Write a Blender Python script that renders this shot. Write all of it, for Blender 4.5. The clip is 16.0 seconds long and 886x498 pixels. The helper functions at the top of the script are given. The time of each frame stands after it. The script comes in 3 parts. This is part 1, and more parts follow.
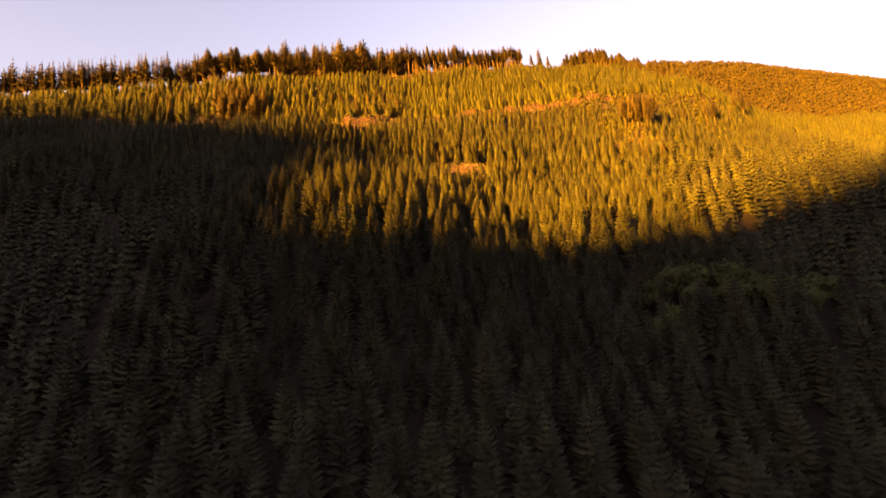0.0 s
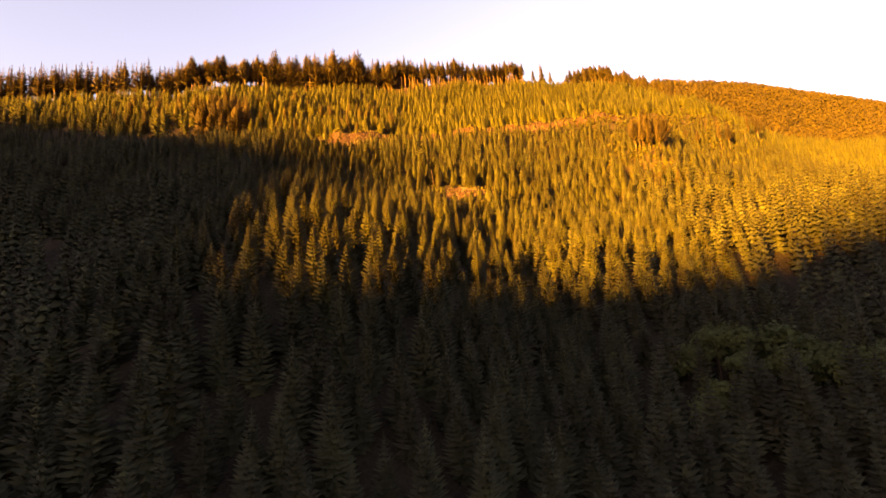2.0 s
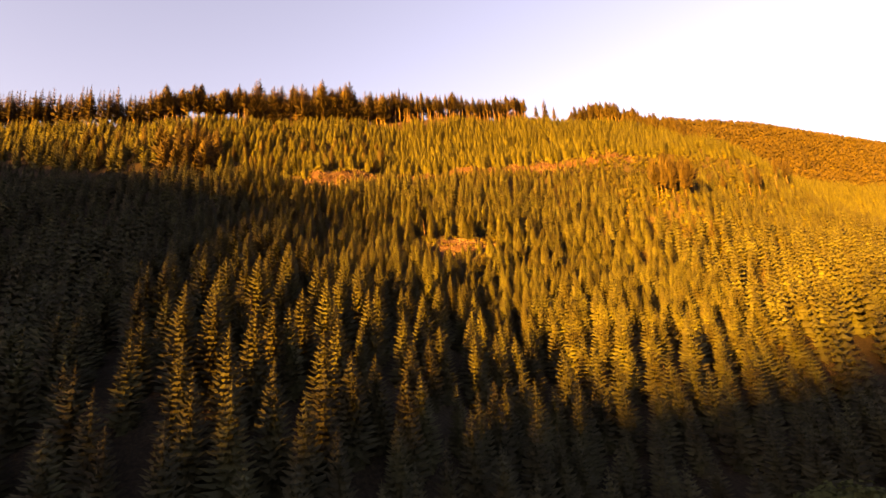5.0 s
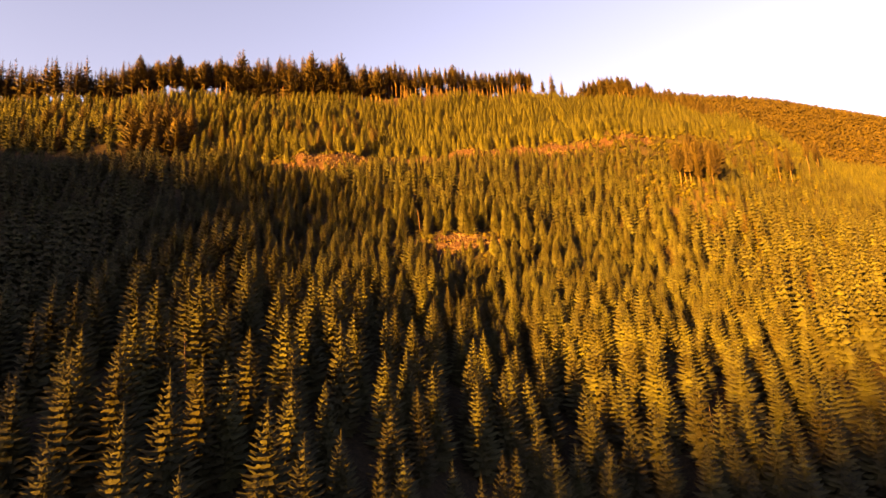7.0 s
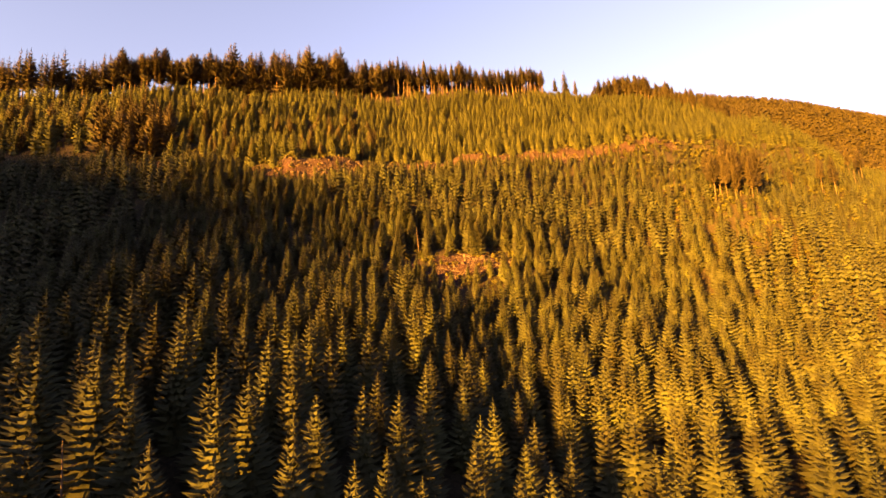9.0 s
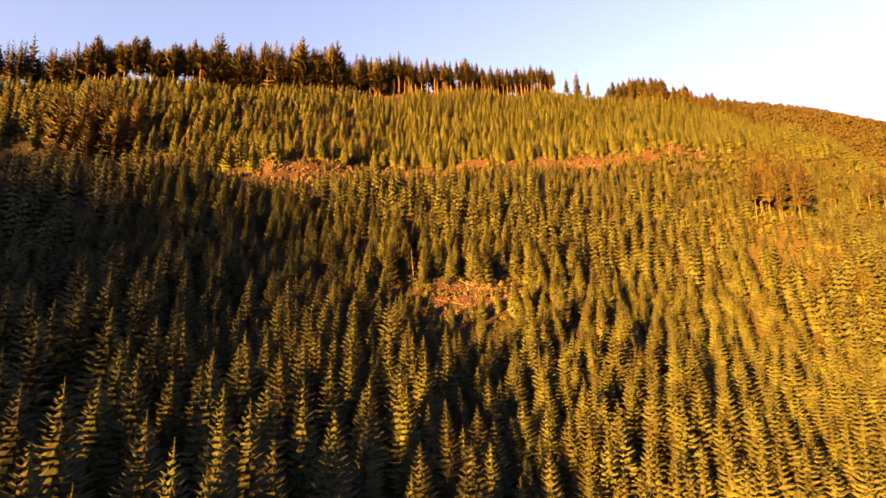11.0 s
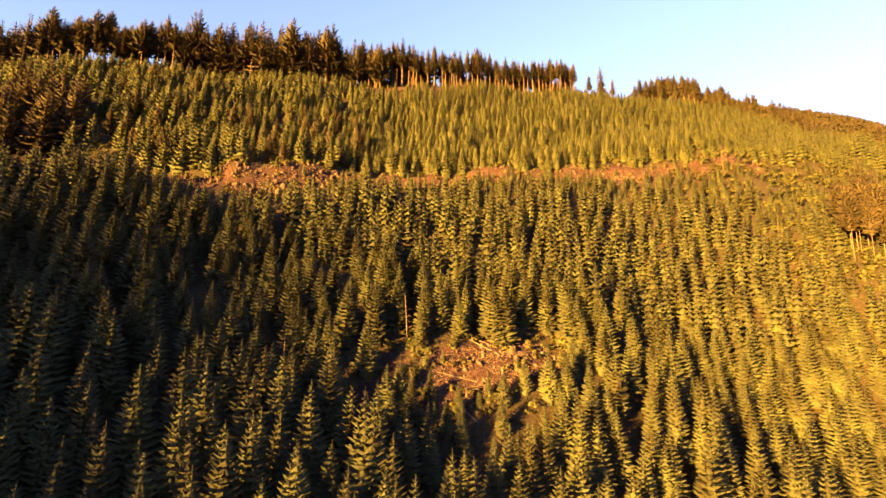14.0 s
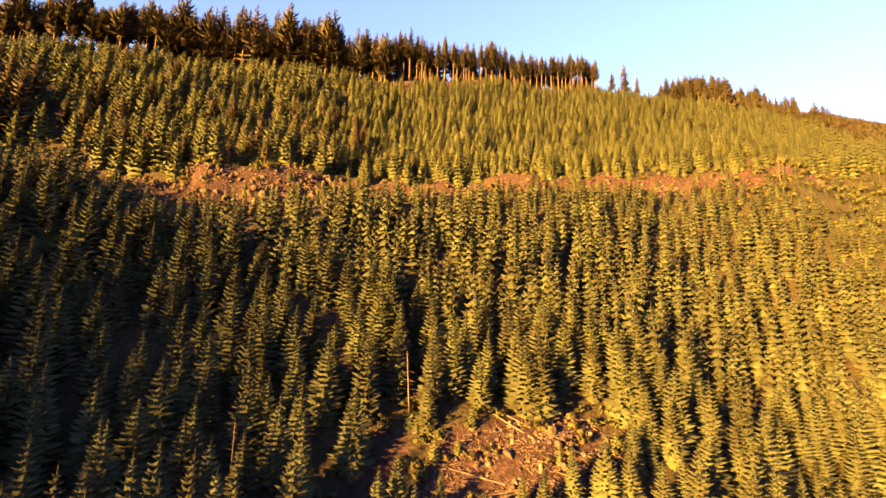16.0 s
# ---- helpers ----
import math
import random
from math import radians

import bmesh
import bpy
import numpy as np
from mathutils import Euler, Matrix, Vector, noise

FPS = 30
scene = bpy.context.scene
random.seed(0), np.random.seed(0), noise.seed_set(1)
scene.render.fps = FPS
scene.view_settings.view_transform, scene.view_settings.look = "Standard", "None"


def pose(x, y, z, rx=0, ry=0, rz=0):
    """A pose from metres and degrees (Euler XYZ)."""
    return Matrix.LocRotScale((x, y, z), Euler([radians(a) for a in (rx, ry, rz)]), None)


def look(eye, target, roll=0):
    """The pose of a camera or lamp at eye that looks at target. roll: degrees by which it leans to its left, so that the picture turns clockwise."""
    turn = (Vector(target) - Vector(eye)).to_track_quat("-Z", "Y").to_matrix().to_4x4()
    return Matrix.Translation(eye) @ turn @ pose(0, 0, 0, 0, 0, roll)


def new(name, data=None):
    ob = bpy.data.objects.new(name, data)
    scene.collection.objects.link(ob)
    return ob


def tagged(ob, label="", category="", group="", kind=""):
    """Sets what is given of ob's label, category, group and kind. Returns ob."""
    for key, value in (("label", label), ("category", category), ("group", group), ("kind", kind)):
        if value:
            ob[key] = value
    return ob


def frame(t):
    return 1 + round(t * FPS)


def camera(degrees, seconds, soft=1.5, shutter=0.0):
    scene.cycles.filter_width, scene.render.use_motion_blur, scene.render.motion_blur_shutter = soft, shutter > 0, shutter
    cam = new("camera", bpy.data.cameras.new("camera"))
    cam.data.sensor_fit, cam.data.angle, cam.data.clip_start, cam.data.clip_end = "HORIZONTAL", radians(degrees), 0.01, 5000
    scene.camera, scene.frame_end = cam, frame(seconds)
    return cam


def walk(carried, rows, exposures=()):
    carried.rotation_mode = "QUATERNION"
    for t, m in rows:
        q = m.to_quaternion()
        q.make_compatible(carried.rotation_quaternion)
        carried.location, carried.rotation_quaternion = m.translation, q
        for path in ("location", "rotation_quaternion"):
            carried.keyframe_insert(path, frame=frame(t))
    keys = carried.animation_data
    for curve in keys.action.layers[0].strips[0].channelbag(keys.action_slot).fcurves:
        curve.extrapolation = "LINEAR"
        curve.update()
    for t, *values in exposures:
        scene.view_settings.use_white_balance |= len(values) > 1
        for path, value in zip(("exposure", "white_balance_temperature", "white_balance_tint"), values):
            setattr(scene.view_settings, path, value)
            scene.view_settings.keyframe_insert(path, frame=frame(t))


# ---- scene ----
cam = camera(84.5, 16.0)
# the length of the flight, the first eye's height, and how the first view is tilted and leaned
METRES, EYE, TILT, LEAN, TURN = 220.0, 60.0, 7.5, 5.5, 0.0
ROWS = [
    (0.0, 0.0, 0.0, 0.0, 0.0, 0.0, 0.0),
    (0.5, 0.001, 0.0289, 0.0123, 0.2, 0.42, -0.26),
    (1.0, 0.002, 0.058, 0.0244, 0.47, 0.41, -0.73),
    (1.5, 0.0034, 0.088, 0.0354, 0.49, 0.54, -0.81),
    (2.0, 0.0048, 0.1172, 0.046, -0.49, 1.42, -1.08),
    (2.5, 0.0066, 0.1483, 0.0562, -0.81, 3.51, -1.25),
    (3.0, 0.0081, 0.1787, 0.0666, -0.95, 5.37, -1.49),
    (3.5, 0.0099, 0.2087, 0.0778, -0.94, 5.31, -1.76),
    (4.0, 0.0117, 0.2385, 0.0895, -0.96, 5.22, -1.78),
    (6.5, 0.0193, 0.3812, 0.1489, -0.65, 4.87, -2.22),
    (7.0, 0.0206, 0.4094, 0.1603, -0.78, 2.35, -2.16),
    (7.5, 0.0215, 0.4378, 0.1719, -0.88, 2.18, -2.13),
    (8.0, 0.0227, 0.4665, 0.1826, -0.75, 2.2, -2.42),
    (8.5, 0.0236, 0.4952, 0.1931, -0.64, 2.21, -2.71),
    (9.0, 0.0246, 0.5243, 0.2037, -0.24, 2.09, -2.89),
    (11.5, 0.0238, 0.6711, 0.2522, -0.23, 2.04, -4.41),
    (12.0, 0.0228, 0.7008, 0.2613, -0.22, 1.95, -4.68),
    (12.5, 0.0216, 0.7306, 0.2701, -0.22, 1.91, -4.93),
    (13.0, 0.02, 0.7604, 0.2789, -0.21, 1.9, -5.28),
    (13.5, 0.0181, 0.7902, 0.2878, -0.11, 1.87, -5.51),
    (14.0, 0.0159, 0.8202, 0.2966, 0.02, 1.71, -5.78),
    (14.5, 0.0129, 0.8503, 0.3053, 0.18, 1.62, -6.07),
    (15.0, 0.0098, 0.8806, 0.3133, 0.21, 1.63, -6.42),
    (15.5, 0.0066, 0.9111, 0.3213, 0.31, 1.55, -6.69),
    (16.0, 0.0027, 0.9415, 0.3294, 0.44, 1.54, -6.98),
]
EXPOSURES = [(0.0, 4.52, 13500, 58), (1.5, 4.74, 13500, 57), (4.0, 4.6, 13500, 57), (6.5, 4.4, 12200, 58), (8.0, 4.36, 11000, 57), (12.5, 4.45, 8400, 45), (16.0, 4.52, 7000, 42)]
walk(cam, [(t, pose(0, 0, EYE, TILT, LEAN, TURN) @ pose(METRES * x, METRES * y, METRES * z, 90 + pitch, roll, yaw)) for t, x, y, z, yaw, pitch, roll in ROWS], EXPOSURES)

# ---- light ----
SUN_HEIGHT, SUN_TURN = 5.0, 42.0  # degrees: height of the sun, and the way its light travels, to the right of straight ahead
light_way = Vector((math.sin(radians(SUN_TURN)), math.cos(radians(SUN_TURN)), -math.tan(radians(SUN_HEIGHT))))
sun = new("sun", bpy.data.lights.new("sun", "SUN"))
sun.data.energy, sun.data.angle, sun.data.color = 5.9, radians(2.2), (1.0, 0.62, 0.085)
sun.matrix_world = look(-light_way * 1000, (0, 0, 0))
world = bpy.data.worlds.new("world")
scene.world = world
world.use_nodes = True
sky = world.node_tree.nodes.new("ShaderNodeTexSky")
sky.sky_type, sky.sun_disc = "NISHITA", False
sky.sun_elevation, sky.sun_rotation = radians(SUN_HEIGHT), radians(180 + SUN_TURN)
sky.altitude = 200
sky.air_density, sky.dust_density, sky.ozone_density = 1.0, 0.8, 2.5
back = world.node_tree.nodes["Background"]
world.node_tree.links.new(sky.outputs[0], back.inputs[0])
back.inputs[1].default_value = 0.043


# ---- materials ----
def material(name, rough=0.8):
    m = bpy.data.materials.new(name)
    m.use_nodes = True
    n = m.node_tree.nodes
    b = n["Principled BSDF"]
    b.inputs["Roughness"].default_value = rough
    b.inputs["Specular IOR Level"].default_value = 0.12
    return m, n, m.node_tree.links, b


def noise_node(n, l, scale, detail=4.0, rough=0.6, coords=None):
    t = n.new("ShaderNodeTexNoise")
    t.inputs["Scale"].default_value, t.inputs["Detail"].default_value, t.inputs["Roughness"].default_value = scale, detail, rough
    if coords is None:
        coords = n.new("ShaderNodeNewGeometry").outputs["Position"]
    l.new(coords, t.inputs["Vector"])
    return t.outputs["Fac"]


def ramp(n, l, value, *stops):
    r = n.new("ShaderNodeValToRGB")
    e = r.color_ramp.elements
    while len(e) < len(stops):
        e.new(0.5)
    for k, (at, colour) in zip(e, stops):
        k.position, k.color = at, (*colour, 1)
    l.new(value, r.inputs[0])
    return r.outputs[0]


def mix(n, l, kind, fac, a, b):
    x = n.new("ShaderNodeMixRGB")
    x.blend_type = kind
    for slot, v in zip(x.inputs, (fac, a, b)):
        if isinstance(v, (int, float)):
            slot.default_value = v
        elif isinstance(v, tuple):
            slot.default_value = (*v, 1)
        else:
            l.new(v, slot)
    return x.outputs[0]


def bump(n, l, b, height, strength, distance):
    k = n.new("ShaderNodeBump")
    k.inputs["Strength"].default_value, k.inputs["Distance"].default_value = strength, distance
    l.new(height, k.inputs["Height"])
    l.new(k.outputs[0], b.inputs["Normal"])


def foliage(name, dark, mid, light, single=False, thin=0.38):
    """Needles or leaves: the tint changes from tree to tree and from branch to branch."""
    m, n, l, b = material(name, 0.75)
    geo = n.new("ShaderNodeNewGeometry")
    patch = noise_node(n, l, 0.16, 2, 0.6, geo.outputs["Position"])
    tree = ramp(n, l, patch, (0.32, dark), (0.5, mid), (0.68, light))
    if single:
        info = n.new("ShaderNodeObjectInfo")
        tree = mix(n, l, "MIX", 0.65, tree, ramp(n, l, info.outputs["Random"], (0.0, dark), (0.5, mid), (1.0, light)))
    twig = ramp(n, l, geo.outputs["Random Per Island"], (0.0, (0.78, 0.78, 0.78)), (0.5, (1, 1, 1)), (1.0, (1.18, 1.17, 1.15)))
    fine = ramp(n, l, noise_node(n, l, 5.0, 2, 0.7, geo.outputs["Position"]), (0.3, (0.88, 0.88, 0.88)), (0.7, (1.12, 1.12, 1.12)))
    colour = mix(n, l, "MULTIPLY", 1.0, mix(n, l, "MULTIPLY", 1.0, tree, twig), fine)
    l.new(colour, b.inputs["Base Color"])
    # needles stand every way, so a bough takes the light as the whole crown does
    soft = n.new("ShaderNodeAttribute")
    soft.attribute_name = "soft"
    turned = n.new("ShaderNodeVectorTransform")
    turned.vector_type, turned.convert_from, turned.convert_to = "NORMAL", "OBJECT", "WORLD"
    l.new(soft.outputs["Vector"], turned.inputs[0])
    facing = mix(n, l, "MIX", 0.6, geo.outputs["Normal"], turned.outputs[0])
    unit = n.new("ShaderNodeVectorMath")
    unit.operation = "NORMALIZE"
    l.new(facing, unit.inputs[0])
    l.new(unit.outputs[0], b.inputs["Normal"])
    through_light = n.new("ShaderNodeBsdfTranslucent")
    l.new(unit.outputs[0], through_light.inputs["Normal"])
    l.new(colour, through_light.inputs["Color"])
    blend = n.new("ShaderNodeMixShader")
    blend.inputs[0].default_value = thin
    l.new(b.outputs[0], blend.inputs[1])
    l.new(through_light.outputs[0], blend.inputs[2])
    l.new(blend.outputs[0], n["Material Output"].inputs["Surface"])
    return m


def bark(name, dark, light):
    m, n, l, b = material(name, 0.9)
    co = n.new("ShaderNodeMapping")
    co.inputs["Scale"].default_value = (6, 6, 1.2)
    l.new(n.new("ShaderNodeNewGeometry").outputs["Position"], co.inputs["Vector"])
    f = noise_node(n, l, 1.0, 5, 0.7, co.outputs[0])
    l.new(ramp(n, l, f, (0.3, dark), (0.7, light)), b.inputs["Base Color"])
    bump(n, l, b, f, 0.6, 0.05)
    return m


def ground_material():
    """Needle litter and brush, with bare red soil, slash and stones where the wood is cut."""
    m, n, l, b = material("ground", 0.95)
    geo = n.new("ShaderNodeNewGeometry").outputs["Position"]
    fine, broad = noise_node(n, l, 1.4, 6, 0.7, geo), noise_node(n, l, 0.12, 4, 0.6, geo)
    litter = ramp(n, l, fine, (0.3, (0.008, 0.006, 0.0045)), (0.55, (0.022, 0.016, 0.01)), (0.8, (0.036, 0.027, 0.015)))
    soil = ramp(n, l, fine, (0.28, (0.008, 0.0044, 0.0048)), (0.48, (0.026, 0.0135, 0.0145)), (0.62, (0.045, 0.025, 0.0245)), (0.78, (0.085, 0.057, 0.054)))
    soil = mix(n, l, "MULTIPLY", 1.0, soil, ramp(n, l, broad, (0.3, (0.55, 0.5, 0.5)), (0.7, (1.1, 1.05, 1.0))))
    open_soil = n.new("ShaderNodeAttribute")
    open_soil.attribute_name = "bare"
    ragged = mix(n, l, "ADD", 1.0, open_soil.outputs["Color"], mix(n, l, "SUBTRACT", 1.0, noise_node(n, l, 0.3, 6, 0.8, geo), (0.5, 0.5, 0.5)))
    cut = ramp(n, l, ragged, (0.35, (0, 0, 0)), (0.55, (1, 1, 1)))
    l.new(mix(n, l, "MIX", cut, litter, soil), b.inputs["Base Color"])
    bump(n, l, b, fine, 0.8, 0.6)
    return m


MAT_GROUND = ground_material()
YOUNG = ((0.0267, 0.0246, 0.015), (0.0394, 0.0412, 0.0239), (0.0559, 0.0608, 0.0301))
MAT_YOUNG = foliage("needles_young", *YOUNG)
MAT_YOUNG_ONE = foliage("needles_young_single", *YOUNG, True)
MAT_UPPER = foliage("needles_upper", (0.0392, 0.0426, 0.0215), (0.0532, 0.0564, 0.0264), (0.0699, 0.0707, 0.0314))
MAT_OLD = foliage("needles_old", (0.0275, 0.0218, 0.0148), (0.0430, 0.0325, 0.0206), (0.0610, 0.0446, 0.0262), True)
MAT_LEAF = foliage("broad_leaves", (0.042, 0.055, 0.02), (0.06, 0.076, 0.026), (0.082, 0.096, 0.032), True, 0.4)
MAT_BRUSH = foliage("brush", (0.0448, 0.041, 0.016), (0.0768, 0.0666, 0.0239), (0.109, 0.0768, 0.0294), True, 0.4)
MAT_SCRUB = foliage("scrub_leaves", (0.036, 0.035, 0.014), (0.052, 0.049, 0.018), (0.07, 0.062, 0.022), False, 0.4)
MAT_FAR = foliage("needles_far", (0.0331, 0.0269, 0.0145), (0.0467, 0.0363, 0.0187), (0.0643, 0.0487, 0.0228))
MAT_BARK = bark("bark", (0.0256, 0.0179, 0.0128), (0.0896, 0.0589, 0.0384))
MAT_BARK_OLD = bark("bark_old", (0.04, 0.026, 0.02), (0.12, 0.078, 0.056))
MAT_DEAD = bark("dead_wood", (0.028, 0.018, 0.016), (0.09, 0.062, 0.054))


def stone_material():
    m, n, l, b = material("rock", 0.9)
    f = noise_node(n, l, 0.6, 6, 0.7)
    l.new(ramp(n, l, f, (0.3, (0.015, 0.009, 0.009)), (0.52, (0.032, 0.02, 0.0195)), (0.78, (0.1, 0.074, 0.068))), b.inputs["Base Color"])
    bump(n, l, b, noise_node(n, l, 3.0, 5, 0.7), 0.7, 0.15)
    return m


MAT_ROCK = stone_material()

# ---- the lie of the land ----
# height of the main slope by the distance v from the crest line (below it: minus)
SLOPE_V = np.array([-600, -520, -400, -340, -280, -220, -170, -135, -100, -60, 0, 12])
SLOPE_Z = np.array([-56, -48, 10, 42.5, 84.5, 115.5, 152.7, 191.5, 207, 244.6, 298.9, 303])
# knolls and hollows: x, y, half widths, height
SWELLS = [(-45, 150, 45, 70, 17.6), (40, 180, 28, 70, -16), (142, 306, 30, 30, 15.8), (-80, 250, 40, 60, 9), (90, 270, 35, 60, -10.8), (115, 190, 45, 40, -14), (120, 378, 70, 45, 8),
          (190, 540, 70, 60, -8), (250, 400, 70, 80, 12), (-125, 355, 45, 30, 8), (-12, 405, 35, 35, -7), (24, 272, 17, 9, 3.2), (4, 132, 24, 38, 5)]


def crest_y(x):
    return 455 + 0.35 * x


def road_y(x):
    """The line of the cut terrace across the slope."""
    return np.interp(x, [-190, -120, -84, -61, -40, -20, 20, 60, 129, 190], [316, 325, 320, 314, 322, 334, 345, 353, 366, 380])


def wobble(x, y, size, seed):
    """Smooth unevenness between about -1 and 1."""
    r = np.random.RandomState(seed)
    total = 0
    for k in range(5):
        a, p = r.uniform(0, 2 * math.pi, 2)
        w = 2 * math.pi / (size * r.uniform(0.6, 1.6))
        total = total + np.sin(w * (x * math.cos(a) + y * math.sin(a)) + p)
    return total / 3.2


def step(v, a, b):
    s = np.clip((v - a) / (b - a), 0, 1)
    return s * s * (3 - 2 * s)


def height(x, y):
    x, y = np.asarray(x, float), np.asarray(y, float)
    v = y - crest_y(x)
    z = sum(np.interp(v + d, SLOPE_V, SLOPE_Z) for d in (-14, -5, 5, 14)) / 4
    tilt = 0.15 * np.clip(x, -400, 230) - 20 * step(x, 225, 300) + 14 * step(x, 380, 560)
    z = z + tilt * step(v, -560, -420)
    for cx, cy, wx, wy, h in SWELLS:
        z = z + h * np.exp(-((x - cx) / wx) ** 2 - ((y - cy) / wy) ** 2)
    # behind the crest the ground falls on the one side and climbs on to a second hill on the other
    up = step(x, 225, 390)
    over = np.clip(v, 0, None)
    z = z + up * (0.65 * np.clip(over, 0, 170) - 0.35 * np.clip(over - 170, 0, 700)) - (1 - up) * 0.3 * np.clip(over - 18, 0, 900)
    # terrace and its cut bank
    d = y - road_y(x)
    z = z + (2.2 * np.tanh(d / 2.2) * np.exp(-(d / 13.0) ** 2) + 3.6 * np.exp(-((x + 43) / 20) ** 4) * np.tanh((d + 4) / 4) * np.exp(-((d + 4) / 24.0) ** 2)) * step(x, -190, -150) * (1 - step(x, 175, 200))
    z = z + wobble(x, y, 60, 3) * 1.6 + wobble(x, y, 19, 4) * 0.7
    z = z + np.exp(-((d + 2) / 9.0) ** 4) * step(x, -150, -135) * (1 - step(x, 168, 190)) * (wobble(x, y, 11, 14) * 0.8 + wobble(x, y, 6, 15) * 0.5) * (1 + 0.2 * np.exp(-((x + 43) / 20) ** 4))
    # unseen hills added across the valley, behind the first view, to shadow the slope
    c, s = math.cos(radians(SUN_TURN)), math.sin(radians(SUN_TURN))
    side, along = x * c - y * s, x * s + y * c
    # crest heights fitted to where the shadow's edge lies on the slope
    top = np.interp(side, [-2500, -900, -440, -400, -360, -330, -300, -270, -250, -230, -215, -200, -185, -170, -155, -140, -125, -110, -95, -80, -65, -50, -35, 0, 90, 300, 900, 2500],
                    [300, 330, 299, 296, 291, 286, 277, 265, 257, 253, 248, 237, 219, 203, 195, 183, 169, 161, 162, 165, 169, 174, 181, 200, 235, 300, 330, 250])
    # uneven crest, so that the shadow's edge comes out ragged
    top = top + 2.2 * wobble(side, 0, 34, 41) + 1.6 * wobble(side, 0, 13, 42)
    z = np.maximum(z, -60 + (top + 60) * np.exp(-((along + 700) / 230) ** 2) * (along < 0))
    # far out the land levels off
    far = step(np.hypot(x, y), 1500, 4200)
    return np.maximum(z, -60) * (1 - far) - 60 * far


def bare(x, y):
    """1 where the soil lies open: along the terrace, in the clearing, on the knoll and under the crest wood."""
    d = y - road_y(x)
    face = np.exp(-((x + 43) / 20) ** 4)
    t = np.exp(-((d + 3.0 + 3.0 * face) / (5.2 - 1.0 * step(x, 0, 60) - 1.8 * step(-x, 66, 84) + 3.4 * face + 1.2 * wobble(x, y, 23, 16))) ** 4) * step(x, -150, -135) * (1 - step(x, 142, 158))
    a, b = (x - 22) * 0.876 + (y - 269) * 0.482, -(x - 22) * 0.482 + (y - 269) * 0.876
    t = np.maximum(t, 1.1 * np.exp(-((a - 2) / 17) ** 4 - ((b + 1.5 * wobble(x, y, 14, 17)) / 5.5) ** 4))
    t = np.maximum(t, 0.42 * np.exp(-(np.hypot(x - 139, y - 300) / 7) ** 4))
    a, b = (x - 1) * 0.37 + (y - 264) * 0.93, (x - 1) * 0.93 - (y - 264) * 0.37
    t = np.maximum(t, np.exp(-(a / 9) ** 4 - (b / 3.4) ** 4))
    v = y - crest_y(x)
    return np.maximum(t, 0.8 * np.exp(-((v - 6) / 14) ** 4) * (1 - step(x, 120, 180)))


def spread(edges):
    return np.concatenate([np.arange(a, b, s) for a, b, s in edges] + [[edges[-1][1]]])


def make_ground():
    xs = spread([(-4500, -1000, 250), (-1000, -760, 20), (-760, -420, 8), (-420, -145, 5), (-145, 180, 2.5), (180, 450, 5), (450, 1000, 20), (1000, 4500, 250)])
    ys = spread([(-4500, -1000, 250), (-1000, -640, 25), (-640, -240, 8), (-240, 40, 16), (40, 260, 5), (260, 380, 2), (380, 540, 5), (540, 1000, 20), (1000, 4500, 250)])
    gx, gy = np.meshgrid(xs, ys)
    w, h = len(xs), len(ys)
    co = np.stack([gx, gy, height(gx, gy)], -1)
    co += np.random.RandomState(20).normal(0, 1, co.shape) * (0.55, 0.45, 0.38) * np.clip(bare(gx, gy), 0, 1)[..., None]
    co = co.reshape(-1, 3)
    i = (np.arange(h - 1)[:, None] * w + np.arange(w - 1)).ravel()
    me = mesh_from("ground", co, np.stack([i, i + 1, i + w + 1, i + w], 1), MAT_GROUND, True)
    at = me.attributes.new("bare", "FLOAT", "POINT")
    at.data.foreach_set("value", bare(gx, gy).ravel().astype(np.float32))
    return tagged(new("ground", me), "steep wooded hillside with dark litter and cuts of reddish soil", "ground", kind="structure")


def mesh_from(name, co, faces, mat, smooth=False):
    """A mesh from arrays: corners, and faces of three or four corners each."""
    me = bpy.data.meshes.new(name)
    k = faces.shape[1]
    me.vertices.add(len(co))
    me.vertices.foreach_set("co", np.ascontiguousarray(co, np.float32).ravel())
    me.loops.add(faces.size)
    me.loops.foreach_set("vertex_index", np.ascontiguousarray(faces, np.int32).ravel())
    me.polygons.add(len(faces))
    me.polygons.foreach_set("loop_start", np.arange(0, faces.size, k, dtype=np.int32))
    me.polygons.foreach_set("use_smooth", np.full(len(faces), smooth))
    me.materials.append(mat)
    me.update(calc_edges=True)
    return me


ground = make_ground()


# ---- trees ----
class Shape:
    """Triangles gathered into one mesh."""

    def __init__(self):
        self.co, self.tri, self.count = [], [], 0

    def add(self, co, tri):
        self.co.append(np.asarray(co, float))
        self.tri.append(np.asarray(tri, int) + self.count)
        self.count += len(co)

    def arrays(self):
        return np.concatenate(self.co), np.concatenate(self.tri)


def cone(shape, rings, sides, lean=(0, 0)):
    """A tapered round stem through rings of (height, radius)."""
    co = []
    for z, r in rings:
        for k in range(sides):
            a = 2 * math.pi * k / sides
            co.append((r * math.cos(a) + lean[0] * z, r * math.sin(a) + lean[1] * z, z))
    tri = []
    for j in range(len(rings) - 1):
        for k in range(sides):
            a, b = j * sides + k, j * sides + (k + 1) % sides
            tri += [(a, b, b + sides), (a, b + sides, a + sides)]
    shape.add(co, tri)


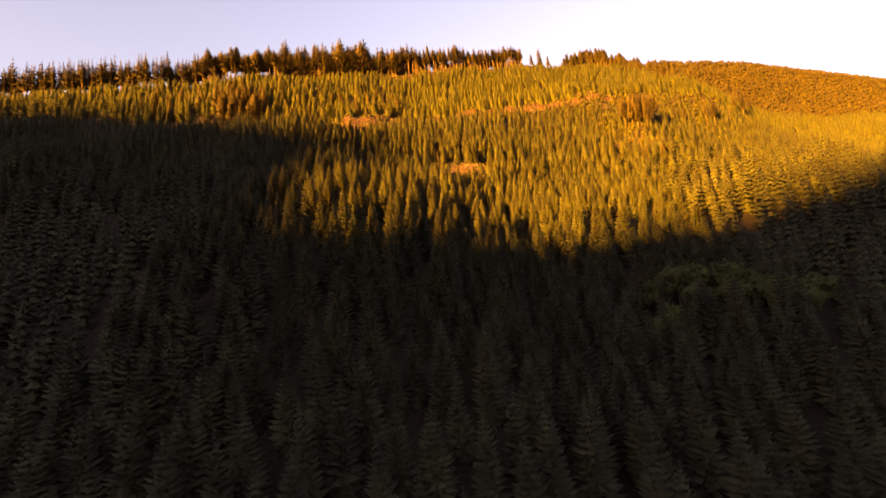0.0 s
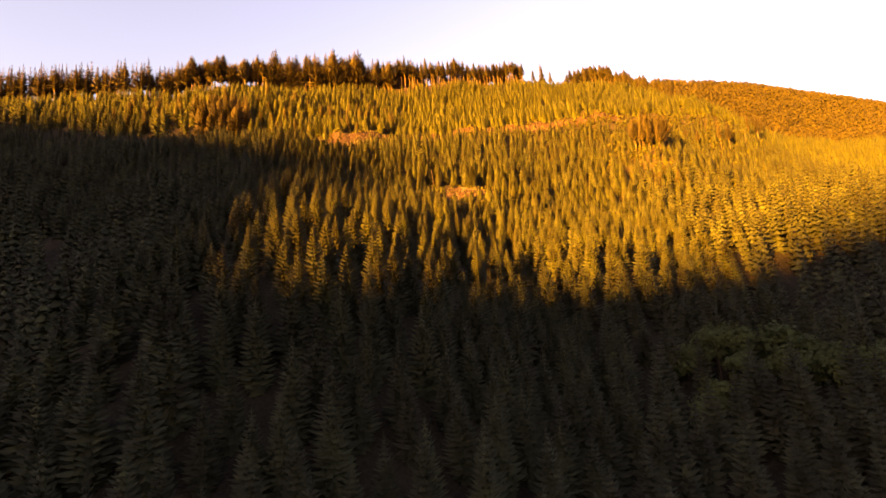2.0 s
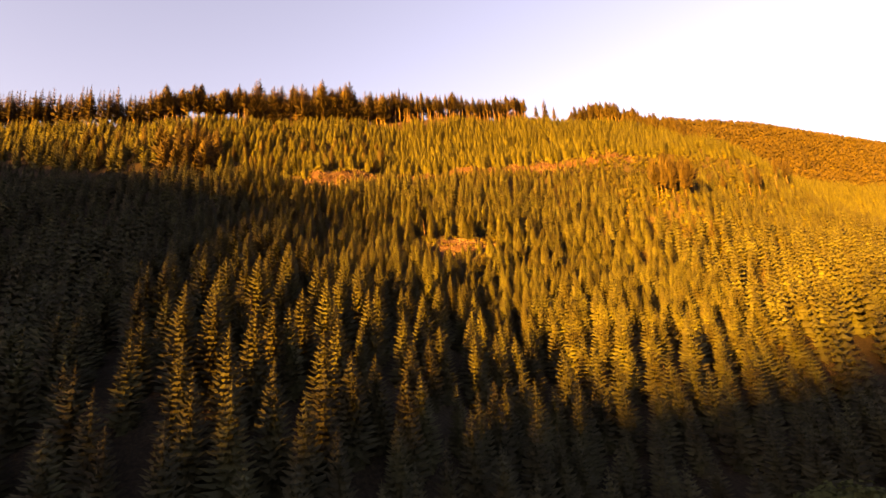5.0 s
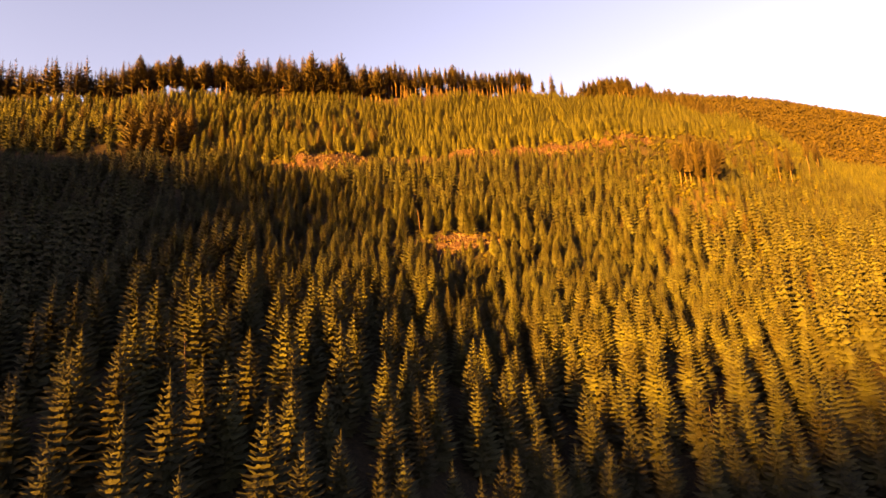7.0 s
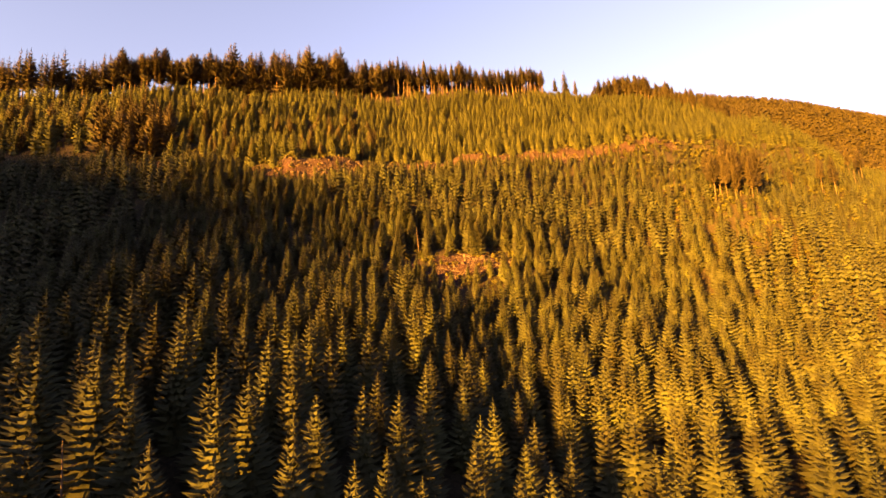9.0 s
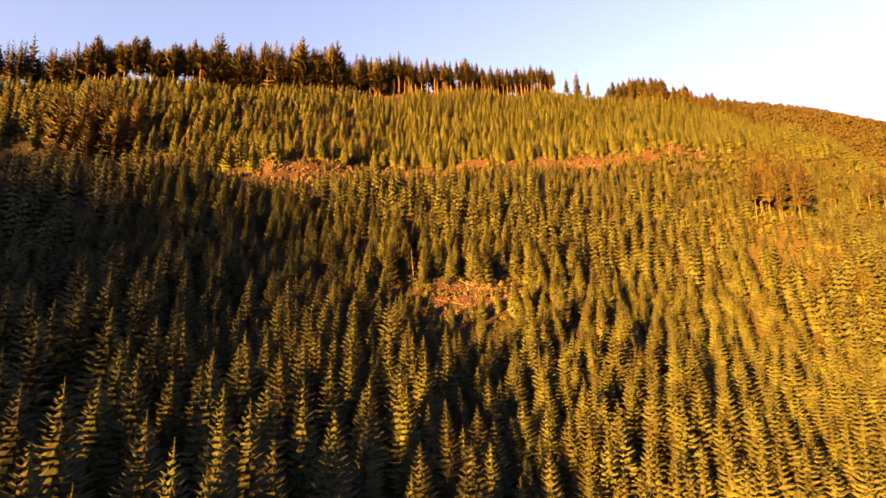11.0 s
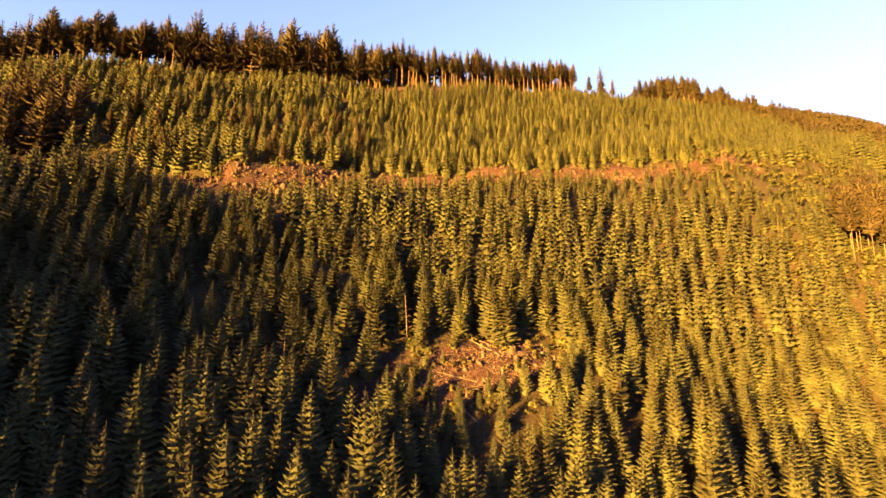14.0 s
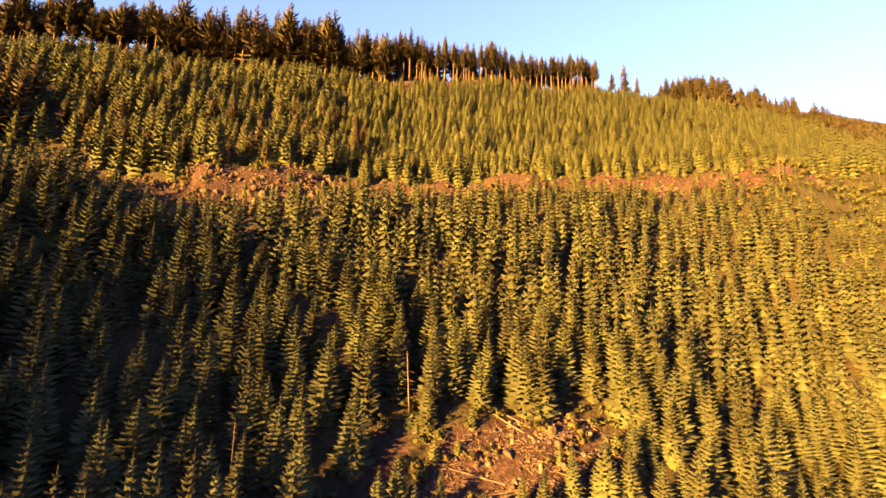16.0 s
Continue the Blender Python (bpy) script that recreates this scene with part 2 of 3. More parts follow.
def branch(shape, z0, turn, length, rise, hook, width, twigs, rng):
    """A bough: a ridge that slopes down to both sides and bends up at its tip; with twigs, a feather of pointed side shoots."""
    out = np.array([math.cos(turn), math.sin(turn), 0])
    side = np.array([-math.sin(turn), math.cos(turn), 0])
    up = np.array([0, 0, 1.0])
    base = up * z0

    def spine(s):
        return base + out * length * s + up * length * (rise * s + hook * s * s)

    m, tip = spine(0.6), spine(1.0)
    w = width * length
    if twigs < 2:
        left, right = m + side * w - up * w * 0.9, m - side * w - up * w * 0.9
        if twigs == 0:
            shape.add([base, left, tip, right], [(0, 1, 2), (0, 2, 3)])
        else:
            shape.add([base, left, right, tip, m + up * w * 0.2], [(0, 1, 4), (0, 4, 2), (4, 1, 3), (4, 3, 2)])
        return
    shape.add([base + side * 0.004, base - side * 0.004, m + up * w * 0.1, tip], [(0, 1, 2), (0, 2, 3)])
    for k in range(twigs):
        s = 0.22 + 0.72 * (k + rng.random() * 0.7) / twigs
        for sign in (1, -1):
            p = spine(s)
            reach = w * (1.55 - 1.0 * s) * rng.uniform(0.75, 1.3)
            end = p + sign * side * reach + out * reach * 0.8 + up * reach * rng.uniform(-0.75, 0.1)
            shape.add([p - out * reach * 0.2, p + out * reach * 0.2 + up * reach * 0.12, end], [(0, 1, 2)])


def skirt(shape, z, turn, points, reach, rise, rng):
    """A whorl of boughs grown together: a ragged star that hangs from the stem, its points bent up a little."""
    co = [(0, 0, z)]
    for k in range(2 * points):
        a = turn + math.pi * (k + rng.uniform(-0.25, 0.25)) / points
        d = reach * (rng.uniform(0.92, 1.15) if k % 2 else rng.uniform(0.76, 0.88))
        co.append((d * math.cos(a), d * math.sin(a), z + d * (rise if k % 2 else rise - 0.3)))
    tri = [(0, 1 + k, 1 + (k + 1) % (2 * points)) for k in range(2 * points)]
    shape.add(co, tri)


def conifer(seed, whorls, per, twigs=0, foot=0.08, radius=0.215, ragged=0.16, width=0.26, rounded=0.82, points=6, core=0.7, droop=-0.42, hook=0.4, loose=0.12):
    """The crown of a conifer one metre high: tiers of boughs round a stem over a dense ragged core."""
    rng = random.Random(seed)
    shape = Shape()
    for i in range(whorls):
        u = min(max((i + rng.uniform(-0.12, 0.12)) / whorls, 0), 0.985)
        turn = rng.uniform(0, 6.28)
        n = per if u < 0.75 else max(min(per, 4), per - 3)
        full = radius * ((1 - u) ** rounded + 0.025) * min(1.0, 0.72 + 2.5 * u)
        for k in range(n):
            uu = min(u + rng.uniform(-loose, loose) / whorls, 0.985)
            z = foot + (0.985 - foot) * max(uu, 0)
            length = full * rng.uniform(1 - ragged, 1 + ragged)
            a = turn + 2 * math.pi * k / n + rng.uniform(-0.25, 0.25)
            rise = droop + 0.75 * u + rng.uniform(-0.08, 0.08)
            branch(shape, z, a, length, rise, hook, width * rng.uniform(0.8, 1.2), twigs, rng)
        if points:
            skirt(shape, foot + (0.985 - foot) * u, turn, points if u < 0.8 else 4, full * core, -1.2 + 0.5 * u, rng)
    cone(shape, [(0.9, 0.004), (1.0, 0.001)], 3)
    return shape.arrays()


def stem(r, sides=7, top=0.97, broken=False):
    shape = Shape()
    cone(shape, [(-0.06, r * 1.35), (0.03, r * 1.1), (0.3, r * 0.85), (0.65, r * 0.5), (top, r * (0.3 if broken else 0.06))], sides)
    return shape.arrays()


def soften(me, normals):
    at = me.attributes.new("soft", "FLOAT_VECTOR", "POINT")
    at.data.foreach_set("vector", np.ascontiguousarray(normals, np.float32).ravel())
    return me


def outward(co, round_crown=False):
    """The way a crown's surface faces at its points: away from the stem, or from the middle of a round crown."""
    n = co - (0, 0, 0.5) if round_crown else np.stack([co[:, 0], co[:, 1], 0.4 * np.hypot(co[:, 0], co[:, 1]) + 0.012], 1)
    return n / (np.linalg.norm(n, axis=1, keepdims=True) + 1e-6)


def crown_mesh(shape, mat, round_crown=False, name="crown"):
    return soften(mesh_from(name, *shape, mat), outward(shape[0], round_crown))


def scatter(x0, x1, y0, y1, gap, seed):
    """Points on a jittered, staggered grid."""
    r = np.random.RandomState(seed)
    xs, ys = np.meshgrid(np.arange(x0, x1, gap), np.arange(y0, y1, gap * 0.92))
    xs = xs + (np.arange(xs.shape[0])[:, None] % 2) * gap * 0.5
    xs = xs + r.uniform(-0.36, 0.36, xs.shape) * gap
    ys = ys + r.uniform(-0.36, 0.36, ys.shape) * gap
    return xs.ravel(), ys.ravel()


def planted(shapes, places, name, mat, label, category, round_crown=False):
    """Many trees as one piece of stuff. places: x, y, z, height, girth, turn, lean x, lean y."""
    cos, tris, normals, base = [], [], [], 0
    faces_out = [outward(co, round_crown) for co, _ in shapes]
    for k, (x, y, z, h, g, a, lx, ly) in enumerate(places):
        co, tri = shapes[k % len(shapes)]
        c, s = math.cos(a), math.sin(a)
        q = np.empty_like(co)
        q[:, 2] = co[:, 2] * h
        q[:, 0] = (co[:, 0] * c - co[:, 1] * s) * g + lx * q[:, 2] + x
        q[:, 1] = (co[:, 0] * s + co[:, 1] * c) * g + ly * q[:, 2] + y
        q[:, 2] += z
        cos.append(q)
        f = faces_out[k % len(shapes)]
        normals.append(np.stack([f[:, 0] * c - f[:, 1] * s, f[:, 0] * s + f[:, 1] * c, f[:, 2]], 1))
        tris.append(tri + base)
        base += len(co)
    ob = new(name, soften(mesh_from(name, np.concatenate(cos), np.concatenate(tris), mat), np.concatenate(normals)))
    return tagged(ob, label, category, kind="stuff")


def part(name, me, parent, label=""):
    ob = new(name, me)
    ob.parent = parent
    return tagged(ob, label)


def tree_thing(name, x, y, h, girth, turn, crown, trunk, label, category, group, sink=0.3, lean=0.0):
    """One tree: an empty at its foot with a trunk and a crown."""
    ob = new(name)
    ob.empty_display_size = 0.5
    ob.matrix_world = Matrix.Translation((x, y, float(height(x, y)) - sink)) @ Euler((lean, lean * 0.6, turn)).to_matrix().to_4x4() @ Matrix.Diagonal((girth, girth, h, 1))
    part("trunk", trunk, ob)
    if crown:
        part("crown", crown, ob)
    return tagged(ob, label, category, group)


# the plantation
BROADLEAF = [(65, 148, 12), (72, 149, 14), (79, 148, 15), (86, 146, 14), (93, 144, 13), (100, 141, 13), (107, 140, 12), (74, 141, 12), (83, 139, 13), (91, 136, 12), (99, 133, 11), (66, 138, 11), (59, 133, 11), (112, 146, 12)]


def old_wood_edge(x):
    """How far below the crest line the old wood comes down on the far side."""
    return -105 * step(x, 185, 272)


rows = [scatter(-270, 270, 60, 216, 8.0, 13), scatter(-320, 320, 216, 290, 5.0, 11), scatter(-520, 520, 290, 480, 4.2, 16)]
lower_x, lower_y = np.concatenate(rows, 1)
upper_x, upper_y = scatter(-420, 520, 250, 640, 4.0, 12)
low = lower_y <= road_y(lower_x)
high = upper_y > road_y(upper_x)
px, py = np.concatenate([lower_x[low], upper_x[high]]), np.concatenate([lower_y[low], upper_y[high]])
rng = np.random.RandomState(5)
v = py - crest_y(px)
keep = (v < np.where(px < 120, -5, 0) + old_wood_edge(px)) & (v > -420) & (np.abs(px) < 25 + 0.94 * py)
keep &= rng.uniform(0.25, 0.75, px.shape) > bare(px, py) * (1 - 0.2 * (py < 300))
keep &= rng.uniform(0, 1, px.shape) > 0.03 + (0.12 * step(wobble(px, py, 28, 18), 0.1, 0.7) + 0.28 * (1 - step(px, -50, -5))) * (py > road_y(px))
keep &= (np.hypot(px + 127, (py - 328) / 0.8) > 17) & ((np.hypot(px + 103, py - 340) > 9) | (rng.uniform(0, 1, px.shape) < 0.6))
keep &= ~((px > -118) & (px < -14) & (py > road_y(px)) & (py < road_y(px) + 12) & (rng.uniform(0, 1, px.shape) < 0.4))
for x, y, h in BROADLEAF:
    keep &= np.hypot(px - x, py - y) > 4.5
px, py = px[keep], py[keep]
above = py - road_y(px)
pz = height(px, py) - 0.2
size = 18.4 - 5.4 * step(py, 205, 265) - 1.4 * step(py, 280, 320) - 3.2 * step(px, 90, 130) * step(py, 270, 300) + 1.8 * wobble(px, py, 45, 8) + rng.normal(0, 1.5, px.shape)
size = np.where(above > 0, 9.6 + 1.5 * wobble(px, py, 40, 9) + rng.normal(0, 1.5, px.shape) + 4.2 * (1 - step(px, -60, 0)), size)
size = np.where((above > -26) & (above < 0), size * (0.85 - 0.25 * step(above, -22, -14)), size)
size = np.clip(size * (1 - 0.42 * step(py - crest_y(px), -32, -8)), 3.5, 19.5)
along, across = (px - 22) * 0.876 + (py - 269) * 0.482, -(px - 22) * 0.482 + (py - 269) * 0.876
size = np.where((np.abs(px + 40) < 24) & (above > -30) & (above <= -16), size * 0.75, size)
size = np.where((np.abs(along - 3) < 18) & (across > -15) & (across < 0), size * 0.72, size)
sunward, aside = -0.81 * (px - 27) - 0.59 * (py - 270), 0.59 * (px - 27) - 0.81 * (py - 270)
size = np.where((sunward > 0) & (sunward < 32) & (np.abs(aside) < 13), size * 0.68, size)
size = np.where((np.abs(px - 139) < 15) & (py > 284) & (py < 308), size * 0.72, size)
girth = size * rng.uniform(0.85, 1.15, px.shape)
turns = rng.uniform(0, 6.28, px.shape)
leans = rng.normal(0, 0.012, (2, len(px)))
near = (px > -40) & (px < 40) & (py > 92) & (py < 240)
middle = ~near & (px > -80) & (px < 115) & (py < 290)
table = np.stack([px, py, pz, size, girth, turns, leans[0], leans[1]], 1)
hero_meshes = [crown_mesh(conifer(s, 20, 13, 1, width=0.12, radius=0.25, rounded=0.86, points=8, core=0.62, hook=0.3), MAT_YOUNG_ONE) for s in (21, 22, 23, 24, 25, 26)]
stem_mesh = mesh_from("trunk", *stem(0.009, 7, 0.8), MAT_BARK, True)
for k, (x, y, z, h, g, a, lx, ly) in enumerate(table[near]):
    tree_thing("conifer_tree", x, y, h, g, a, hero_meshes[k % 6], stem_mesh, "young green conifer tree with whorled boughs in a dense plantation", "conifer tree", "plantation conifers", 0.2)
fine = middle & (np.abs(px - 5) < 80) & (py > 222)
planted([conifer(s, 18, 11, 0, width=0.14, radius=0.25, rounded=0.9, points=7, core=0.62, hook=0.28) for s in range(231, 239)], table[fine], "clearing_wood", MAT_YOUNG, "dense young green conifers round a small clearing", "conifer wood")
planted([conifer(s, 18, 11, 0, width=0.14, radius=0.25, rounded=0.9, points=7, core=0.6, hook=0.28) for s in range(31, 39)], table[middle & ~fine], "plantation_wood", MAT_YOUNG, "dense plantation of young green conifers on a slope", "conifer wood")
# seedlings round the clearing and along the terrace
sx, sy = np.concatenate([scatter(-8, 58, 248, 298, 2.6, 14), scatter(-140, 175, 285, 375, 3.4, 15)], 1)
sb = bare(sx, sy)
sk = (rng.uniform(0, 1, sx.shape) < 0.55 * (sb > 0.1) * (sb < 0.55) + 0.28 * (sb >= 0.55) * (sy > 298) + 0.06 * (sb >= 0.55)) & ((np.abs(sy - road_y(sx) + 3) < 14) | (sy < 298) & (np.abs(sx - 25) < 33))
sx, sy = sx[sk], sy[sk]
sh = rng.uniform(1.5, 4.5, sx.shape)
planted([conifer(s, 8, 6, 0, width=0.2, radius=0.3, points=4) for s in (241, 242, 243)], np.stack([sx, sy, height(sx, sy) - 0.1, sh, sh, sx, 0 * sx, 0 * sx], 1), "seedling_growth", MAT_UPPER, "low self-sown conifers at the edges of open soil", "young growth")
side = ~near & ~middle & (above <= 0)
planted([conifer(s, 9, 5, width=0.21, points=4, core=0.8) for s in range(41, 49)], table[side], "hillside_wood", MAT_YOUNG, "young conifers covering the sides of the hill", "conifer wood")
high_up = ~near & ~middle & ~side
close = high_up & (above < 75) & (px > -150) & (px < 150)
planted([conifer(s, 11, 7, width=0.19, radius=0.24, points=5, core=0.78) for s in range(61, 69)], table[close], "upper_wood", MAT_UPPER, "lighter young conifers on the upper slope above the terrace", "conifer wood")
planted([conifer(s, 8, 5, width=0.2, radius=0.24, points=4, core=0.82) for s in range(71, 79)], table[high_up & ~close], "crest_slope_wood", MAT_UPPER, "lighter young conifers on the upper slope below the crest", "conifer wood")

# old firs: the row along the crest, the stands by the terrace and on the knoll, and single ones
OLD_KINDS = ((51, 0.4, 0.13), (52, 0.28, 0.18), (53, 0.5, 0.12), (54, 0.12, 0.21), (55, 0.42, 0.12), (56, 0.52, 0.13), (57, 0.18, 0.2), (58, 0.08, 0.2), (59, 0.5, 0.17), (60, 0.42, 0.19))
old_shapes = [conifer(s, 17, 9, 1, foot=f, radius=r, ragged=0.4, width=0.15, rounded=0.72, points=4, core=0.4, droop=-0.3, hook=0.2, loose=0.15) for s, f, r in OLD_KINDS]
old_meshes = [crown_mesh(c, MAT_OLD) for c in old_shapes]
slim_stem = mesh_from("trunk", *stem(0.005, 6), MAT_BARK_OLD, True)
old_stem = mesh_from("trunk", *stem(0.0075, 7), MAT_BARK_OLD, True)
r = random.Random(7)


def old_fir(x, y, h, label, group, kinds=(0, 1, 2, 4, 5), wide=1.0, trunk=None):
    k = r.choice(kinds)
    return tree_thing("old_fir", x, y, h, h * wide * r.uniform(0.75, 1.1), r.uniform(0, 6.28), old_meshes[k], trunk or old_stem, label, "fir tree", group, 0.4)


ox, oy = scatter(-420, 112, 270, 560, 3.6, 61)
ov = oy - crest_y(ox)
front, behind = (ov > 3) & (ov < 10) & (ox > -190), (ov >= 10) & (ov < np.where(ox < -120, 15, 24)) & (wobble(ox, oy, 24, 33) < np.where(ox < -120, 0.2, np.where(ox > -20, 0.7, 0.5))) | (ov > 3) & (ov < 10) & (ox <= -190)
for x, y in zip(ox[front], oy[front]):
    h = r.uniform(22, 30) if x > 10 else r.uniform(26, 36) if x > -45 else r.uniform(29, 41) if x > -150 else r.uniform(26, 38)
    h *= 0.97 + 0.11 * float(wobble(x, y, 26, 19))
    old_fir(x, y, h, "tall dark old fir with a bare lower trunk on the crest", "crest firs", (0, 2, 4, 5) if x > -20 else (8, 9, 8, 9, 0, 5) if x < -128 else (1, 3, 6, 7, 0, 2))
bx, by = ox[behind], oy[behind]
rb = np.random.RandomState(17)
bh = np.where(bx > 10, rb.uniform(18, 28, bx.shape), rb.uniform(23, 35, bx.shape)) * (0.97 + 0.1 * wobble(bx, by, 26, 19))
table = np.stack([bx, by, height(bx, by) - 0.4, bh, bh * rb.uniform(0.85, 1.2, bx.shape), rb.uniform(0, 6.28, bx.shape), 0 * bx, 0 * bx], 1)
planted([conifer(s, 13, 7, 0, foot=f, radius=0.135, ragged=0.45, width=0.16, rounded=0.72, points=4, core=0.45, droop=-0.3, hook=0.2) for s, f in ((91, 0.34), (92, 0.2), (93, 0.12), (94, 0.28))], table, "crest_wood", MAT_OLD, "crowns of old firs standing behind the row on the crest", "fir wood")
planted([stem(0.0075, 5)], table, "crest_wood_trunks", MAT_BARK_OLD, "bare trunks of the old firs behind the crest row", "fir wood")
ux, uy = scatter(-420, 150, 270, 520, 2.6, 62)
uv = uy - crest_y(ux)
uk = (uv > 7) & (uv < 24) & ((ux > -120) | (wobble(ux, uy, 18, 34) > -0.5))
ux, uy = ux[uk], uy[uk]
uh = rb.uniform(2.2, 6.2, ux.shape)
planted([conifer(s, 4, 5, 0, width=0.26, radius=0.34, points=4) for s in (244, 245, 246)], np.stack([ux, uy, height(ux, uy) - 0.1, uh, uh, ux, 0 * ux, 0 * ux], 1), "crest_undergrowth", MAT_OLD, "low dark conifers growing between the crest firs", "young growth")
for k in range(36):
    x = 163 + 2.2 * k + r.uniform(-1, 1)
    old_fir(x, crest_y(x) + r.uniform(1, 9), r.uniform(17, 24) if k < 19 else r.uniform(10, 16), "dark fir in a row on the falling end of the crest", "far crest firs", (1, 3, 0, 6), 1.15)
for x, h in ((132, 26), (142, 19), (122, 17)):
    old_fir(x, crest_y(x) + 4, h, "lone slender fir in a gap of the crest wood", "lone crest firs", (3, 1), 0.9)


def stand(cx, cy, radius, count, low, high, label, group, kinds):
    for k in range(count):
        d, a = radius * math.sqrt((k + 0.5) / count), 2.4 * k + r.uniform(-0.3, 0.3)
        old_fir(cx + d * math.cos(a), cy + 0.7 * d * math.sin(a), r.uniform(low, high), label, group, kinds, trunk=slim_stem)


stand(-127, 328, 17, 26, 21, 28, "dark old fir in a dense stand above the terrace", "terrace stand", (1, 3, 6, 7))
stand(-178, 335, 24, 14, 14, 19, "dark old fir in a loose stand above the terrace", "terrace stand", (1, 3))
stand(141, 308, 11, 26, 17, 26, "old fir with a bare straight trunk on a small knoll", "knoll stand", (0, 5, 8, 9))
for x in (-112, -106, -98, -94, -90, -84, -80, -77, -70, -66, -62, -55, -51, -47, -40, -36, -33, -27, -22):
    old_fir(x, road_y(x) + r.uniform(4, 15), r.uniform(8, 14), "half-grown fir with reddish boughs above the terrace", "terrace firs", (3, 1))
for k in range(30):
    x = r.uniform(-115, -15)
    old_fir(x, road_y(x) + r.uniform(12, 55), r.uniform(13, 19), "half-grown fir with reddish boughs above the terrace", "terrace firs", (3, 1, 7), 1.1)
for x, y, h in ((204, 339, 22), (208, 336, 24), (212, 341, 20), (245, 368, 19), (250, 366, 22), (254, 372, 18), (276, 396, 21), (188, 338, 15), (183, 343, 14), (128, 276, 13), (136, 273, 15), (133, 281, 12)):
    old_fir(x, y, h, "single old fir rising over the young plantation", "single firs", (0, 4))

# old firs along the lower edge of the old wood on the far side
ex = np.concatenate([np.arange(180, 330, 2.3), np.arange(184, 330, 3.1)])
rb = np.random.RandomState(23)
ex = ex + rb.uniform(-1.2, 1.2, ex.shape)
ey = crest_y(ex) + old_wood_edge(ex) + rb.uniform(0, 9, ex.shape)
eh = rb.uniform(16, 25, ex.shape)
table = np.stack([ex, ey, height(ex, ey) - 0.4, eh, eh * rb.uniform(0.9, 1.2, ex.shape), rb.uniform(0, 6.28, ex.shape), 0 * ex, 0 * ex], 1)
planted([conifer(s, 14, 8, 0, foot=f, radius=0.15, ragged=0.5, width=0.2, rounded=0.7, points=4, core=0.6) for s, f in ((95, 0.4), (96, 0.3), (97, 0.35))], table, "wood_edge_firs", MAT_OLD, "dark old firs along the edge of the old wood", "fir wood")
planted([stem(0.009, 5)], table, "wood_edge_fir_trunks", MAT_BARK_OLD, "bare trunks of the old firs along the wood edge", "fir wood")

# the wood on the second hill
fx, fy = scatter(120, 900, 380, 900, 8.2, 71)
fv = fy - crest_y(fx)
keep = (fv > old_wood_edge(fx)) & (fv < 230) & (fx > 158 - 0.1 * fv)
fx, fy = fx[keep], fy[keep]
rb = np.random.RandomState(9)
fh = rb.uniform(9, 14, fx.shape) + 4 * step(fx, 220, 330)
table = np.stack([fx, fy, height(fx, fy) - 0.5, fh, fh * rb.uniform(0.9, 1.4, fx.shape), rb.uniform(0, 6.28, fx.shape), 0 * fx, 0 * fx], 1)
planted([conifer(s, 4, 4, width=0.34, radius=0.24, foot=0.2, rounded=0.5, points=4, core=0.9) for s in range(81, 87)], table, "distant_wood", MAT_FAR, "distant mixed conifer wood covering the second hill", "conifer wood")
planted([stem(0.01, 4)], table[(fv[keep] - old_wood_edge(fx)) < 25], "wood_edge_trunks", MAT_BARK_OLD, "pale bare trunks along the edge of the old wood", "fir wood")


# ---- broadleaf trees, snags, rocks, logs, stumps and brush ----
def leaf_crown(seed, lobes, leaves, size):
    """A ragged broadleaf crown one metre high: lobes of many small leaf sprays."""
    rng = random.Random(seed)
    shape = Shape()
    for i in range(lobes):
        a, d = rng.uniform(0, 6.28), rng.uniform(0.05, 0.3)
        c = np.array([d * math.cos(a), d * math.sin(a), rng.uniform(0.42, 0.82)])
        radius = rng.uniform(0.12, 0.22)
        for k in range(leaves):
            n = np.array([rng.gauss(0, 1), rng.gauss(0, 1), rng.gauss(0.3, 1)])
            n /= np.linalg.norm(n)
            p = c + n * radius * rng.uniform(0.6, 1.1)
            t = np.cross(n, [rng.gauss(0, 1), rng.gauss(0, 1), rng.gauss(0, 1)])
            t /= np.linalg.norm(t) + 1e-6
            b = np.cross(n, t) + n * rng.uniform(-0.6, 0.6)
            w = size * rng.uniform(0.6, 1.3)
            shape.add([p - t * w, p + b * w * 0.8, p + t * w, p - b * w * 0.8 + n * w * 0.4], [(0, 1, 2), (0, 2, 3)])
    return shape.arrays()


def limbs(seed):
    rng = random.Random(seed)
    shape = Shape()
    cone(shape, [(-0.05, 0.03), (0.2, 0.022), (0.5, 0.014), (0.8, 0.004)], 7)
    for k in range(6):
        z, a, l = rng.uniform(0.2, 0.5), k * 1.05 + rng.uniform(-0.3, 0.3), rng.uniform(0.2, 0.32)
        o = np.array([math.cos(a), math.sin(a), 0.9])
        q = np.array([-math.sin(a), math.cos(a), 0]) * 0.008
        b, e = np.array([0, 0, z]), np.array([0, 0, z]) + o * l
        shape.add([b - q, b + q, b + (0, 0, 0.016), e], [(0, 1, 3), (1, 2, 3), (2, 0, 3)])
    return shape.arrays()


